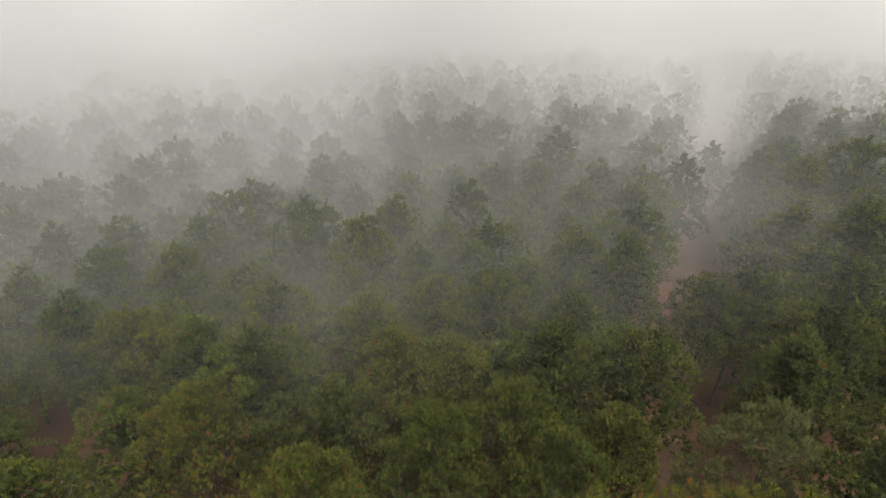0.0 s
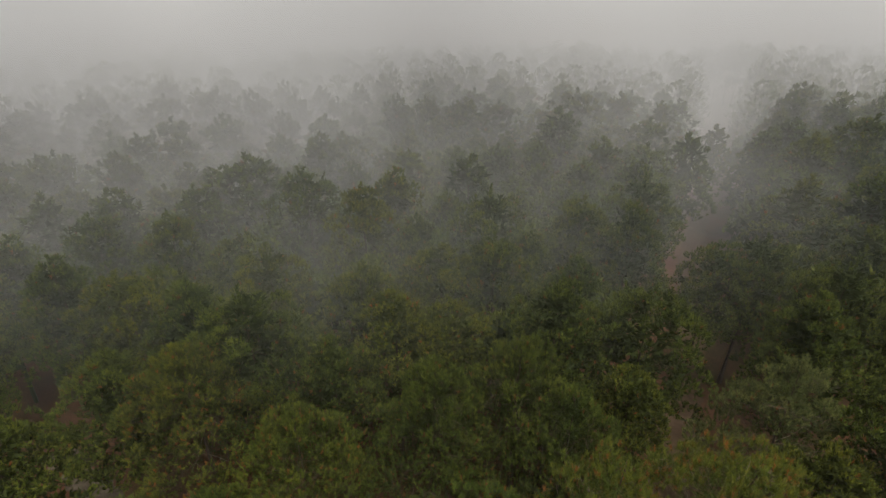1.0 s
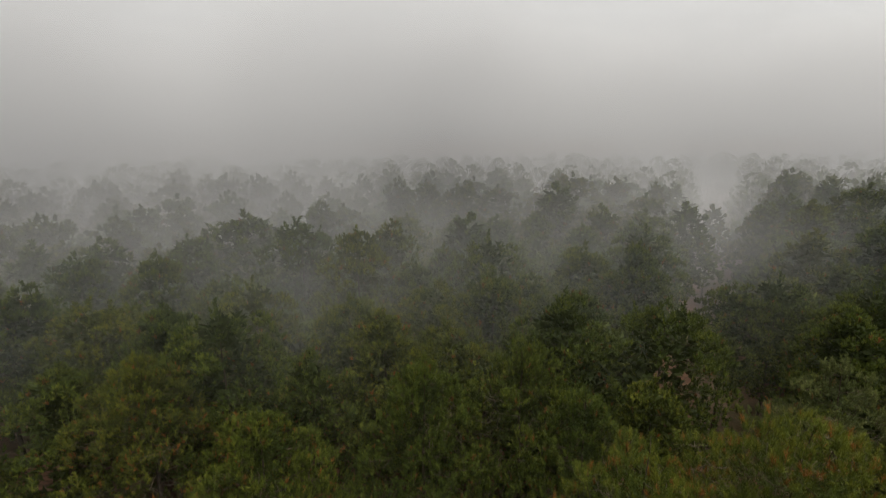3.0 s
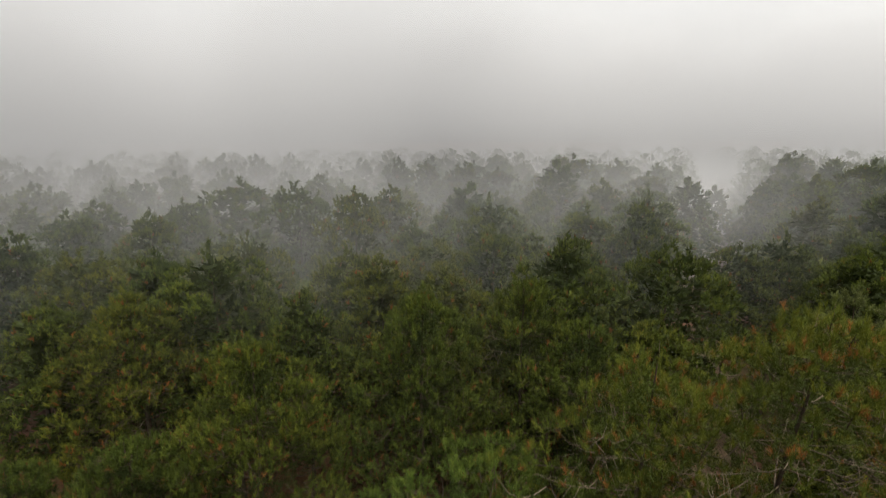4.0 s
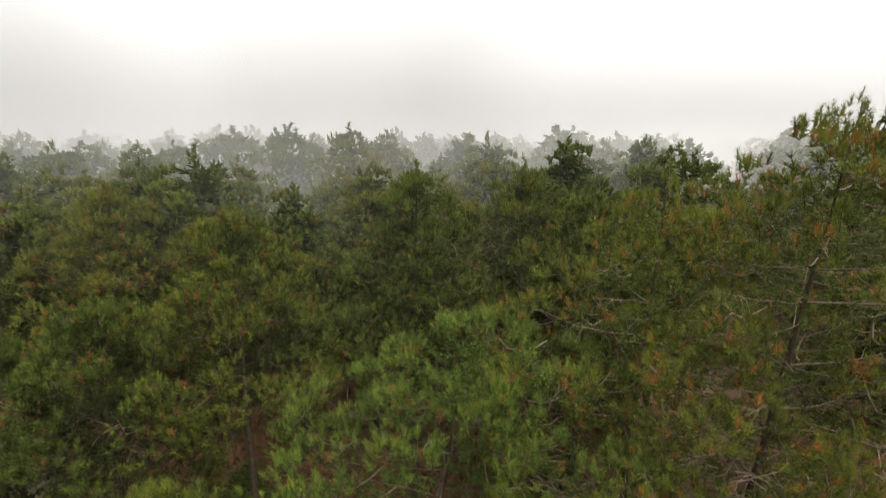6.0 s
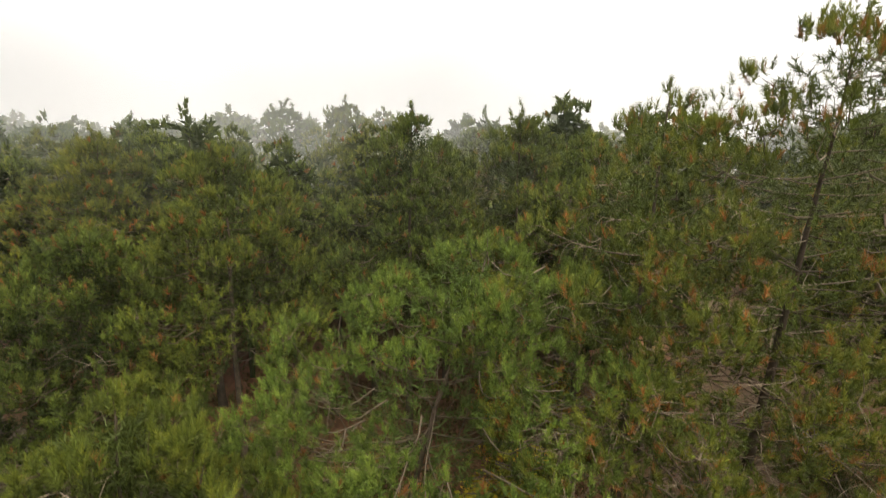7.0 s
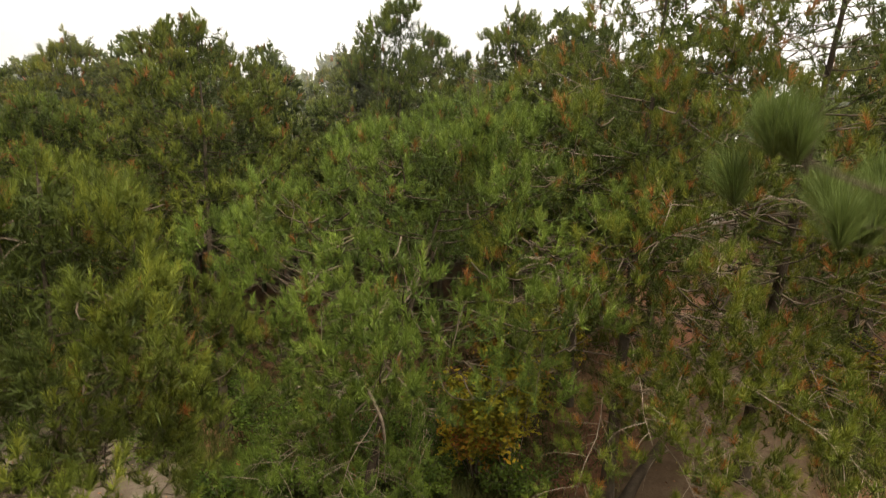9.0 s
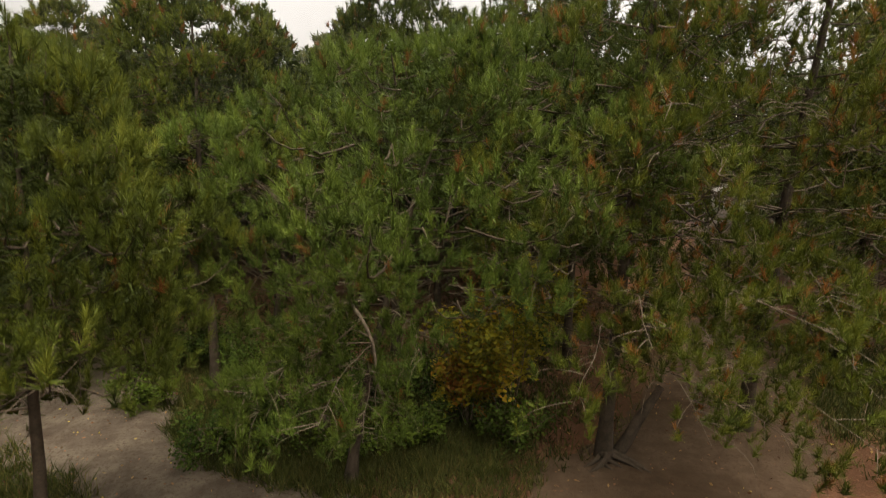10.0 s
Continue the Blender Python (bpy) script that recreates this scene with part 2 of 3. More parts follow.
def pine_shape(seed, height, radius, base, pads=145, tufts=18, lean=(0.0, 0.0), rust=0.03, dead=0.1, spire=0.12, bare_below=0.0, low=(), dome=1.9, fingers=12, lumps=0.16, fill=420):
    """The woody skeleton and shoots of one pine: trunk line, a list of limbs (each a list of lines, and whether it is bare), shoots with their ways and tones.
    The crown is made of many overlapping pads of upright shoots, each at the end of its own limb, with dark gaps between them."""
    rng = np.random.default_rng(seed)
    k = np.linspace(0, 1, 14)
    wob = np.cumsum(rng.normal(0, 0.035, (14, 2)), 0) * k[:, None]
    spine = np.stack([lean[0] * k ** 1.3 + wob[:, 0], lean[1] * k ** 1.3 + wob[:, 1], height * k], 1)
    thick = 0.0115 * height * (1 - k) ** 1.15 + 0.012
    thick[0] *= 1.35
    trunk = (spine, thick)
    at = lambda z: np.array([np.interp(z, spine[:, 2], spine[:, i]) for i in range(3)])
    up = np.array([0, 0, 1.0])
    deep = height - base
    reach = lambda u: radius * min(1.0, 0.55 + 1.8 * u) * (1 - u ** dome) ** 0.6 * (1 - spire * u)
    phase = rng.uniform(0, 6.283, 4)
    limbs, pts, ways, old, tones = [], [], [], [], []

    def shoot(p, way, rusty, tone):
        pts.append(p)
        ways.append(way)
        old.append(rusty)
        tones.append(tone)

    turn, made = rng.uniform(0, 6.283), 0
    while made < pads:
        u = rng.uniform(0, 0.985)
        if rng.random() > (reach(u) + 0.3 * radius) / (1.3 * radius):
            continue
        made += 1
        turn += 2.39996
        az = turn + rng.normal(0, 0.3)
        inner = made % 6 == 0
        lobe = 1 + lumps * (math.sin(2 * az + phase[0]) * 0.5 + math.sin(3 * az + 7 * u + phase[1]) * 0.6 + math.sin(11 * u + phase[2] + az) * 0.6)
        R = reach(u) * lobe * (rng.uniform(0.45, 0.7) if inner else rng.uniform(0.84, 1.06))
        z = base + deep * u + rng.normal(0, 0.12)
        out = np.array([math.cos(az), math.sin(az), 0.0])
        side = np.array([-out[1], out[0], 0.0])
        heart = at(z) + out * R
        face = unit(out * (0.85 - 0.55 * u) + up * (0.45 + 0.5 * u) + rng.normal(0, 0.15, 3))
        e1 = unit(np.cross(face, side + 0.01))
        e2 = np.cross(face, e1)
        size = rng.uniform(0.40, 0.66) * math.sqrt(radius / 2.6) * (1 - 0.4 * u)
        L = max(0.2, R)
        foot = at(max(0.6, z - rng.uniform(0.12, 0.4) * L - 0.1))
        if made % 3:
            foot = foot + (heart - foot) * rng.uniform(0.45, 0.65) + rng.normal(0, 0.05, 3)
        s = np.linspace(0, 1, 6)
        line = foot + (heart - foot) * s[:, None] + (rng.normal(0, 0.07) * L * np.sin(s * 3.14))[:, None] * side + np.cumsum(rng.normal(0, 0.02, (6, 3)), 0)
        line[:, 2] -= 0.10 * L * np.sin(s * 3.14)
        lines = [(line, (0.007 + 0.004 * L) * (1 - 0.75 * s))]
        tone0 = rng.normal(0.5, 0.12)
        n = max(5, int(tufts * rng.uniform(0.75, 1.25)))
        r = np.sqrt(rng.uniform(0, 1, n))
        a = rng.uniform(0, 6.283, n)
        off = (r * np.cos(a))[:, None] * e1 + (r * np.sin(a))[:, None] * e2
        spots_ = heart + size * off + face * (0.34 * size * (1 - r ** 2))[:, None] + rng.normal(0, 0.05, (n, 3))
        for j in range(n):
            way = unit(face * 0.45 + up * rng.uniform(0.55, 1.0) + off[j] * 0.55 + rng.normal(0, 0.18, 3))
            shoot(spots_[j], way, False, tone0 + rng.normal(0, 0.24))
            if rng.random() < rust:
                shoot(spots_[j] - way * 0.03 + rng.normal(0, 0.08, 3), way, True, 0)
            if j < 5:
                lines.append((np.array([heart - face * 0.06, (heart + spots_[j]) / 2 - face * 0.04, spots_[j] - way * 0.08]), np.array([0.007, 0.005, 0.003])))
        limbs.append((lines, False))
    # bare dead limbs inside and under the crown, with drooping twigs
    z, turn = base, rng.uniform(0, 6.28)
    while z < base + 0.8 * deep:
        u = (z - base) / deep
        for i in range(5):
            if rng.random() > (0.45 if z < bare_below else dead * (1 - u) ** 0.5):
                continue
            az = turn + i * 1.2566 + rng.normal(0, 0.25)
            L = max(0.4, reach(max(u, 0.2)) * rng.uniform(0.6, 0.95))
            s = np.linspace(0, 1, 7)
            out = np.array([math.cos(az), math.sin(az), 0.0])
            side = np.array([-out[1], out[0], 0.0])
            line = at(z) + L * (s[:, None] * out + (rng.normal(0, 0.1) * np.sin(s * 3))[:, None] * side)
            line[:, 2] += L * (s * rng.uniform(-0.05, 0.3) + rng.uniform(0.0, 0.2) * s ** 2.6)
            line += np.cumsum(rng.normal(0, 0.02, (7, 3)), 0)
            lines = [(line, (0.009 + 0.004 * L) * (1 - 0.8 * s))]
            for j in range(int(4 + 2.5 * L)):
                q = rng.uniform(0.3, 1.0)
                root = np.array([np.interp(q, s, line[:, m]) for m in range(3)])
                way = unit(out * rng.uniform(0.2, 1.0) + side * rng.choice([-1, 1]) * rng.uniform(0.35, 1.2) + up * rng.uniform(-0.1, 0.5))
                tl = rng.uniform(0.25, 0.75)
                c = np.linspace(0, 1, 5)[:, None]
                lines.append((root + way * tl * np.sin(c * 1.4) - up * (tl * rng.uniform(0.1, 0.9) * c ** 2), 0.007 * (1 - 0.6 * c[:, 0])))
            limbs.append((lines, True))
        turn += 2.4
        z += 0.55 * rng.uniform(0.75, 1.25)
    # long thin lower limbs that reach out over the track, nearly bare, with hooked twigs
    for z, az, L in low:
        s = np.linspace(0, 1, 8)
        out = np.array([math.cos(radians(az)), math.sin(radians(az)), 0.0])
        side = np.array([-out[1], out[0], 0.0])
        line = at(z) + L * s[:, None] * out + np.cumsum(rng.normal(0, 0.05, (8, 3)), 0)
        line[:, 2] += 0.25 * np.sin(s * 2.6) - 0.5 * s ** 2
        lines = [(line, 0.017 * (1 - 0.8 * s))]
        for j in range(20):
            q = rng.uniform(0.25, 1.0)
            root = np.array([np.interp(q, s, line[:, m]) for m in range(3)])
            way = unit(out * rng.uniform(0.2, 1) + side * rng.choice([-1, 1]) * rng.uniform(0.4, 1.2) + np.array([0, 0, rng.uniform(-0.2, 0.3)]))
            tl = rng.uniform(0.3, 0.85)
            c = np.linspace(0, 1, 6)[:, None]
            hook = root + way * tl * np.sin(c * 1.5) + np.array([0, 0, -1.0]) * tl * rng.uniform(0.0, 0.9) * c ** 2
            lines.append((hook, 0.0055 * (1 - 0.5 * c[:, 0])))
            if rng.random() < 0.8:
                for e in (2, 3, 4, 5):
                    shoot(hook[e] + rng.normal(0, 0.06, 3) + [0, 0, 0.05], unit(way * 0.5 + up + rng.normal(0, 0.25, 3)), rng.random() < rust * 0.5, rng.normal(0.5, 0.2))
        limbs.append((lines, True))
    # upright leaders that stand out of the crown's top like candles
    for i in range(fingers):
        u = 1.0 if i == 0 else rng.uniform(0.72, 0.99)
        az = i * 2.4 + phase[3]
        p = at(base + deep * u) + np.array([math.cos(az), math.sin(az), 0.0]) * (0 if i == 0 else reach(min(u, 0.985)) * rng.uniform(0.5, 0.95))
        way = unit(up + np.array([math.cos(az), math.sin(az), 0.0]) * (0 if i == 0 else 0.28) + rng.normal(0, 0.08, 3))
        tall = rng.uniform(0.15, 0.42) if i else 0.3
        for e in np.arange(0.0, tall, 0.14):
            for _ in range(2):
                shoot(p + way * e + rng.normal(0, 0.05, 3), unit(way + rng.normal(0, 0.3, 3)), False, rng.normal(0.5, 0.15))
        limbs.append(([(np.array([p - way * 0.3, p, p + way * tall]), np.array([0.014, 0.010, 0.004]))], False))
    # inner foliage that fills the crown behind the outer shoots, later toned as shade
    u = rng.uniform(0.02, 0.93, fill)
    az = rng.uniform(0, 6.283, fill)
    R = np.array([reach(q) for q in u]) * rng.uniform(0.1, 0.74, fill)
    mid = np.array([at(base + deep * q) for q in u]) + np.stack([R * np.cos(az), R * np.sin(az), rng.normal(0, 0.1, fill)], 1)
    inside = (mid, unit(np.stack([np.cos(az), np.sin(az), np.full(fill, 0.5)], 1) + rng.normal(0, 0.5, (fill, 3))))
    pts, ways, rusted = np.array(pts), np.array(ways), np.array(old)
    tones = np.clip(np.array(tones), 0, 0.85)
    tones[rusted] = rng.uniform(0.9, 1.0, rusted.sum())
    return trunk, limbs, pts, ways, tones, inside


# ---- ground ----
def height_at(x, y):
    return 0.10 * np.sin(x * 0.31 + 0.6) * np.cos(y * 0.23) + 0.05 * np.sin(x * 0.9 + y * 0.7)


def ground_sheet():
    xs = np.concatenate([[-2500, -900, -400, -200], np.linspace(-100, 100, 161), [200, 400, 900, 2500]])
    ys = np.concatenate([[-2500, -900, -300, -100], np.linspace(-40, 120, 129), [200, 400, 900, 2500]])
    X, Y = np.meshgrid(xs, ys)
    v = np.stack([X, Y, height_at(X, Y)], -1).reshape(-1, 3)
    i = np.arange(len(ys) - 1)[:, None] * len(xs) + np.arange(len(xs) - 1)
    f = np.stack([i, i + 1, i + 1 + len(xs), i + len(xs)], -1).reshape(-1, 4)
    ob = new("ground", mesh_of("ground", v, f, FLOOR, smooth=True))
    return tagged(ob, "forest floor of reddish brown pine needle litter", "ground", kind="structure")


def ribbon(name, line, mat, label, lift, seed):
    """A trodden strip that follows the ground, with ragged edges; line: rows of x, y, width."""
    rng = np.random.default_rng(seed)
    line = np.array(line, float)
    d = np.concatenate([[0], np.cumsum(np.linalg.norm(np.diff(line[:, :2], axis=0), axis=1))])
    s = np.arange(0, d[-1], 0.4)
    c = np.stack([np.interp(s, d, line[:, i]) for i in range(3)], 1)
    for _ in range(6):
        c[1:-1] = (c[:-2] + 2 * c[1:-1] + c[2:]) / 4
    t = unit(np.gradient(c[:, :2], axis=0))
    nrm = np.stack([t[:, 1], -t[:, 0]], 1)
    cols = np.linspace(-0.5, 0.5, 9)
    off = c[:, 2:3] * cols + (np.abs(cols) > 0.3) * rng.normal(0, 0.16, (len(s), 9))
    P = c[:, None, :2] + off[..., None] * nrm[:, None]
    z = height_at(P[..., 0], P[..., 1]) + lift * (1 - (np.abs(cols) * 2) ** 6) + 0.008 - 0.03 * (np.abs(cols) > 0.49)
    v = np.concatenate([P, z[..., None]], -1).reshape(-1, 3)
    i = np.arange(len(s) - 1)[:, None] * 9 + np.arange(8)
    f = np.stack([i, i + 1, i + 10, i + 9], -1).reshape(-1, 4)
    return tagged(new(name, mesh_of(name, v, f, mat, smooth=True)), label, "track", kind="structure")


ground_sheet()
TRACK_LINE = [(2.2, 4.5, 2.0), (3.6, 7.2, 3.0), (6.5, 9.0, 4.4), (9.5, 13.5, 3.4), (13.0, 19.5, 2.8), (17.5, 28.0, 2.2), (23.0, 41.0, 2.2), (27.5, 49.0, 2.2), (32.0, 57.5, 2.2), (40, 73, 2.4), (60, 110, 2.4)]
SAND_LINE = [(2.6, 5.6, 2.6), (0.4, 6.0, 2.8), (-1.8, 6.6, 2.6), (-3.8, 7.4, 2.6), (-6.0, 9.2, 3.4), (-8.5, 11.2, 4.6), (-12.0, 13.6, 2.6), (-17.0, 16.6, 1.8), (-22.0, 20.0, 1.6)]
ribbon("earth_track", TRACK_LINE, TRACK, "bare trodden earth track strewn with needles", 0.02, 1)
ribbon("sandy_track", SAND_LINE, SAND, "pale sandy track with scattered needle litter", 0.03, 2)

bm = bmesh.new()
bmesh.ops.create_cube(bm, size=1.0)
me = bpy.data.meshes.new("mist")
bm.to_mesh(me)
bm.free()
me.materials.append(MIST)
mist = tagged(new("mist", me), "grey morning mist hanging in the forest", "mist", kind="stuff")
mist.matrix_world = Matrix.Translation((0, 55, 17.5)) @ Matrix.Diagonal((240, 190, 37, 1))


# ---- pines ----
def near_pine(x, y, seed, mat=None, needles=42, long=0.145, wide=0.008, label="", **shape):
    """A pine with trunk, every limb and the needle crown as parts."""
    trunk, limbs, pts, ways, tones, inside = pine_shape(seed, **shape)
    rng = np.random.default_rng(seed + 5000)
    top = new("pine_tree")
    top.location = (x, y, float(height_at(x, y)) - 0.05)
    part("trunk", mesh_of("trunk", *tubes([trunk], 10), BARK, smooth=True), top)
    for lines, bare in limbs:
        pale = bare or (mat == RUSTY and rng.random() < 0.45)
        part("branch", mesh_of("branch", *tubes(lines, 4), TWIG if pale else LIMB, smooth=True), top, "bare pale grey branch" if pale else "")
    outer = brushes(rng, pts, ways, tones, needles, long, wide, 0.17, spread=62, core=7, core_size=0.15, core_wide=0.012, core_shade=0.5)
    # the inner foliage's very dark tone puts shade into its colour
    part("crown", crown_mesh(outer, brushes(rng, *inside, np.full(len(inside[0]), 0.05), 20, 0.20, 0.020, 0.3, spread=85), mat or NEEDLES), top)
    return tagged(top, label or "green pine with dense needle tufts and bare pale twigs", "pine tree", "pines of the forest")


def crown_mesh(outer, inner, mat):
    """One mesh from the outer shoots and the shade-toned foliage within."""
    v = np.concatenate([outer[0], inner[0]])
    return mesh_of("crown", v, np.arange(len(v)).reshape(-1, 3), mat, np.concatenate([outer[2], inner[2]]))


def plain_pine(seed, needles, length, width, **shape):
    """A pine with its limbs in the trunk's mesh and the needle crown apart, to be copied."""
    trunk, limbs, pts, ways, tones, inside = pine_shape(seed, **shape)
    rng = np.random.default_rng(seed + 5000)
    top = new("pine_tree")
    lines = [(trunk[0][::3], trunk[1][::3])] + [(l2[0][0][::2], l2[0][1][::2]) for l2, _ in limbs if len(l2[0][0]) > 3]
    part("trunk", mesh_of("trunk", *tubes(lines, 3), LIMB, smooth=True), top)
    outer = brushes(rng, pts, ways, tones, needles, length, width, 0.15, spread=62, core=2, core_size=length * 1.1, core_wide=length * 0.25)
    # inside the crown, a fixed dark tone stands for shade
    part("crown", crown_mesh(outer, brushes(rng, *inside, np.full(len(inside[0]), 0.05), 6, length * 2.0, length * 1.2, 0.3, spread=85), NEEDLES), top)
    return tagged(top, "green pine with a rounded crown of needle tufts", "pine tree", "pines of the forest")


rnd = random.Random(7)
# long low limbs: height, bearing, length
FIRST_LOW = [(3.4, -150, 4.2), (4.2, -115, 4.0), (3.0, -60, 3.4), (4.8, -90, 4.4), (3.8, -175, 3.6), (3.3, -130, 4.6), (2.7, -100, 4.0)]
SECOND_LOW = [(3.8, -70, 4.2), (4.4, -45, 3.8), (2.6, -20, 3.0), (2.7, -62, 4.2), (2.2, -55, 3.4), (3.7, -102, 3.4), (3.0, -120, 3.0), (2.6, -88, 3.4), (3.3, -76, 3.2)]
BROAD_LOW = [(2.6, 165, 2.6), (2.5, -150, 2.2), (3.2, 145, 2.6), (3.3, -115, 2.0), (2.5, -95, 2.4), (2.9, -122, 2.6), (2.2, -78, 1.8), (2.0, -140, 2.2), (3.1, -60, 1.8)]
SMALL_LOW = [(2.9, 110, 2.4), (2.6, 150, 2.0), (2.8, 200, 2.0), (2.5, 130, 2.2)]
HEROES = [
    # x, y, seed, height, radius, crown base, lean, rust, needles, shape
    (7.4, 9.7, 11, 12.6, 3.7, 3.2, (0.4, -1.1), 0.20, RUSTY, {"pads": 200, "tufts": 14, "dome": 3.0, "needles": 48, "wide": 0.0085, "long": 0.145, "fill": 650, "dead": 0.3, "bare_below": 4.6, "low": FIRST_LOW}),
    (4.1, 8.7, 12, 11.4, 3.6, 3.2, (1.1, 0.9), 0.15, RUSTY, {"pads": 155, "tufts": 14, "needles": 48, "wide": 0.0085, "long": 0.145, "fill": 460, "dead": 0.3, "bare_below": 4.6, "low": SECOND_LOW}),
    (-0.7, 7.9, 13, 8.2, 3.9, 3.7, (1.9, 1.8), 0.05, FRESH, {"pads": 165, "tufts": 16, "needles": 58, "wide": 0.0080, "long": 0.145, "fill": 460, "dead": 0.08, "spire": 0.05, "dome": 4.0, "low": BROAD_LOW}),
    (-0.5, 14.2, 14, 11.3, 2.6, 4.8, (0.1, 0.0), 0.04, NEEDLES, {"needles": 20, "wide": 0.023, "long": 0.145}),
    (2.9, 14.9, 15, 11.4, 2.8, 4.8, (0.1, 0.2), 0.04, NEEDLES, {"needles": 20, "wide": 0.023, "long": 0.145, "dead": 0.2}),
    (4.5, 13.4, 25, 10.6, 2.2, 5.0, (0.1, 0.0), 0.05, NEEDLES, {"needles": 20, "wide": 0.023, "long": 0.145, "pads": 100, "dead": 0.2}),
    (-10.4, 15.5, 16, 10.6, 2.9, 4.4, (-0.2, 0.1), 0.08, NEEDLES, {"needles": 20, "wide": 0.023, "long": 0.145}),
    (-4.85, 11.7, 17, 10.3, 2.9, 4.6, (-0.2, 0.8), 0.06, NEEDLES, {"pads": 150, "needles": 28, "wide": 0.017, "long": 0.145, "dead": 0.15}),
    (13.3, 14.3, 21, 11.0, 3.1, 2.8, (0.0, -0.2), 0.02, PALE, {"needles": 20, "wide": 0.023, "long": 0.145, "dead": 0.35}),
    (-8.5, 11.6, 20, 8.2, 2.9, 2.2, (0.8, -0.9), 0.08, NEEDLES, {"needles": 28, "wide": 0.017, "long": 0.145}),
    (-11.6, 11.4, 24, 7.3, 2.7, 1.6, (0.2, -0.4), 0.07, NEEDLES, {"needles": 28, "wide": 0.016, "long": 0.145}),
    (-3.8, 5.0, 18, 6.9, 2.4, 3.3, (0.0, 0.1), 0.03, NEEDLES, {"needles": 56, "wide": 0.0078, "long": 0.145, "dead": 0.15, "pads": 100, "low": SMALL_LOW}),
]
for x, y, seed, h, r, b, lean, rust, mat, more in HEROES:
    tree = near_pine(x, y, seed, mat, height=h, radius=r, base=b, lean=lean, rust=rust, label={RUSTY: "pine with rust-tinged needle tufts and pale bare twigs", FRESH: "broad low pine with fresh bright green needle tufts", PALE: "pale grey-green pine with many bare twigs"}.get(mat, ""), **more)
    if seed == 13:
        leaning_pine = tree


def broken_branch(tree):
    """A dead pale limb, snapped so that its end hangs down, with a long low side shoot and thin hanging twigs."""
    rng = np.random.default_rng(61)
    rows = [[(-0.62, 7.8, 3.45), (-0.35, 7.3, 3.36), (-0.2, 7.08, 3.22), (-0.10, 7.0, 3.0), (-0.06, 7.0, 2.72), (-0.08, 7.0, 2.45), (0.02, 6.98, 2.2), (0.10, 6.97, 1.98)],
            [(-0.04, 6.99, 2.35), (0.06, 6.95, 2.2), (0.22, 6.93, 2.12)],
            [(-0.05, 7.0, 2.3), (-0.08, 6.97, 2.12), (-0.06, 6.96, 1.95)],
            [(-0.3, 7.2, 3.3), (-0.7, 7.0, 2.98), (-1.0, 7.0, 2.8), (-1.24, 7.0, 2.7), (-1.6, 6.98, 2.5), (-1.88, 7.0, 2.26)]]
    thick = [0.036, 0.014, 0.013, 0.018]
    lines = [(np.array(r) - [-0.7, 7.9, 0.0], np.linspace(t, t * 0.45, len(r))) for r, t in zip(rows, thick)]
    for k in range(9):
        p = lines[3][0][1] + (lines[3][0][5] - lines[3][0][1]) * rng.uniform(0, 1)
        s = np.linspace(0, 1, 6)[:, None]
        bow = np.array([rng.normal(0, 0.10), rng.normal(0, 0.06), 0.0])
        lines.append((p + bow * np.sin(s * 2.6) - np.array([0, 0, rng.uniform(0.25, 0.55)]) * s, 0.007 * (1 - 0.6 * s[:, 0])))
    part("broken_branch", mesh_of("broken_branch", *tubes(lines, 6), TWIG, smooth=True), tree, "pale dead branch snapped and hanging")


broken_branch(leaning_pine)


SHOOTS = [(2.50, 2.1, 7.13), (2.55, 2.12, 7.15), (2.58, 2.05, 7.10), (2.42, 2.25, 6.88), (2.95, 2.3, 6.80), (3.12, 2.2, 6.72), (2.88, 2.1, 6.68), (3.4, 2.5, 6.86), (3.15, 2.3, 6.6)]


def close_pine(x, y):
    """The pine beside the descent, with one limb of long-needled shoots that reaches out over the track."""
    top = near_pine(x, y, 19, NEEDLES, height=7.8, radius=1.6, base=5.2, rust=0.05, pads=30)
    rng = np.random.default_rng(91)
    q = np.linspace(0, 1, 9)[:, None]
    lines, pts, ways = [], [], []
    fork = np.array([4.0, 2.0, 6.62])
    lines.append((np.array([x, y, 5.6]) + (fork - [x, y, 5.6]) * q - np.array([0, 0, 0.15]) * np.sin(q * 3.14) - [x, y, 0], 0.011 - 0.004 * q[:, 0]))
    for sx, sy, sz in SHOOTS:
        e = np.array([sx, sy, sz - 0.16])
        line = fork + (e - fork) * q - np.array([0, 0, 0.10]) * np.sin(q * 3.14)
        lines.append((line - [x, y, 0], 0.006 - 0.003 * q[:, 0]))
        pts.append(e - [x, y, -0.03])
        ways.append(unit(np.array([-0.05, 0, 1.0]) + rng.normal(0, 0.14, 3)))
    part("branch", mesh_of("branch", *tubes(lines, 6), LIMB, smooth=True), top)
    v, f, t = brushes(rng, np.array(pts), np.array(ways), rng.uniform(0.5, 0.85, len(pts)), 420, 0.27, 0.0055, 0.12, spread=50)
    part("crown", mesh_of("crown", v, f, YOUNG, t), top, "long fresh green needles")


close_pine(5.2, 1.3)

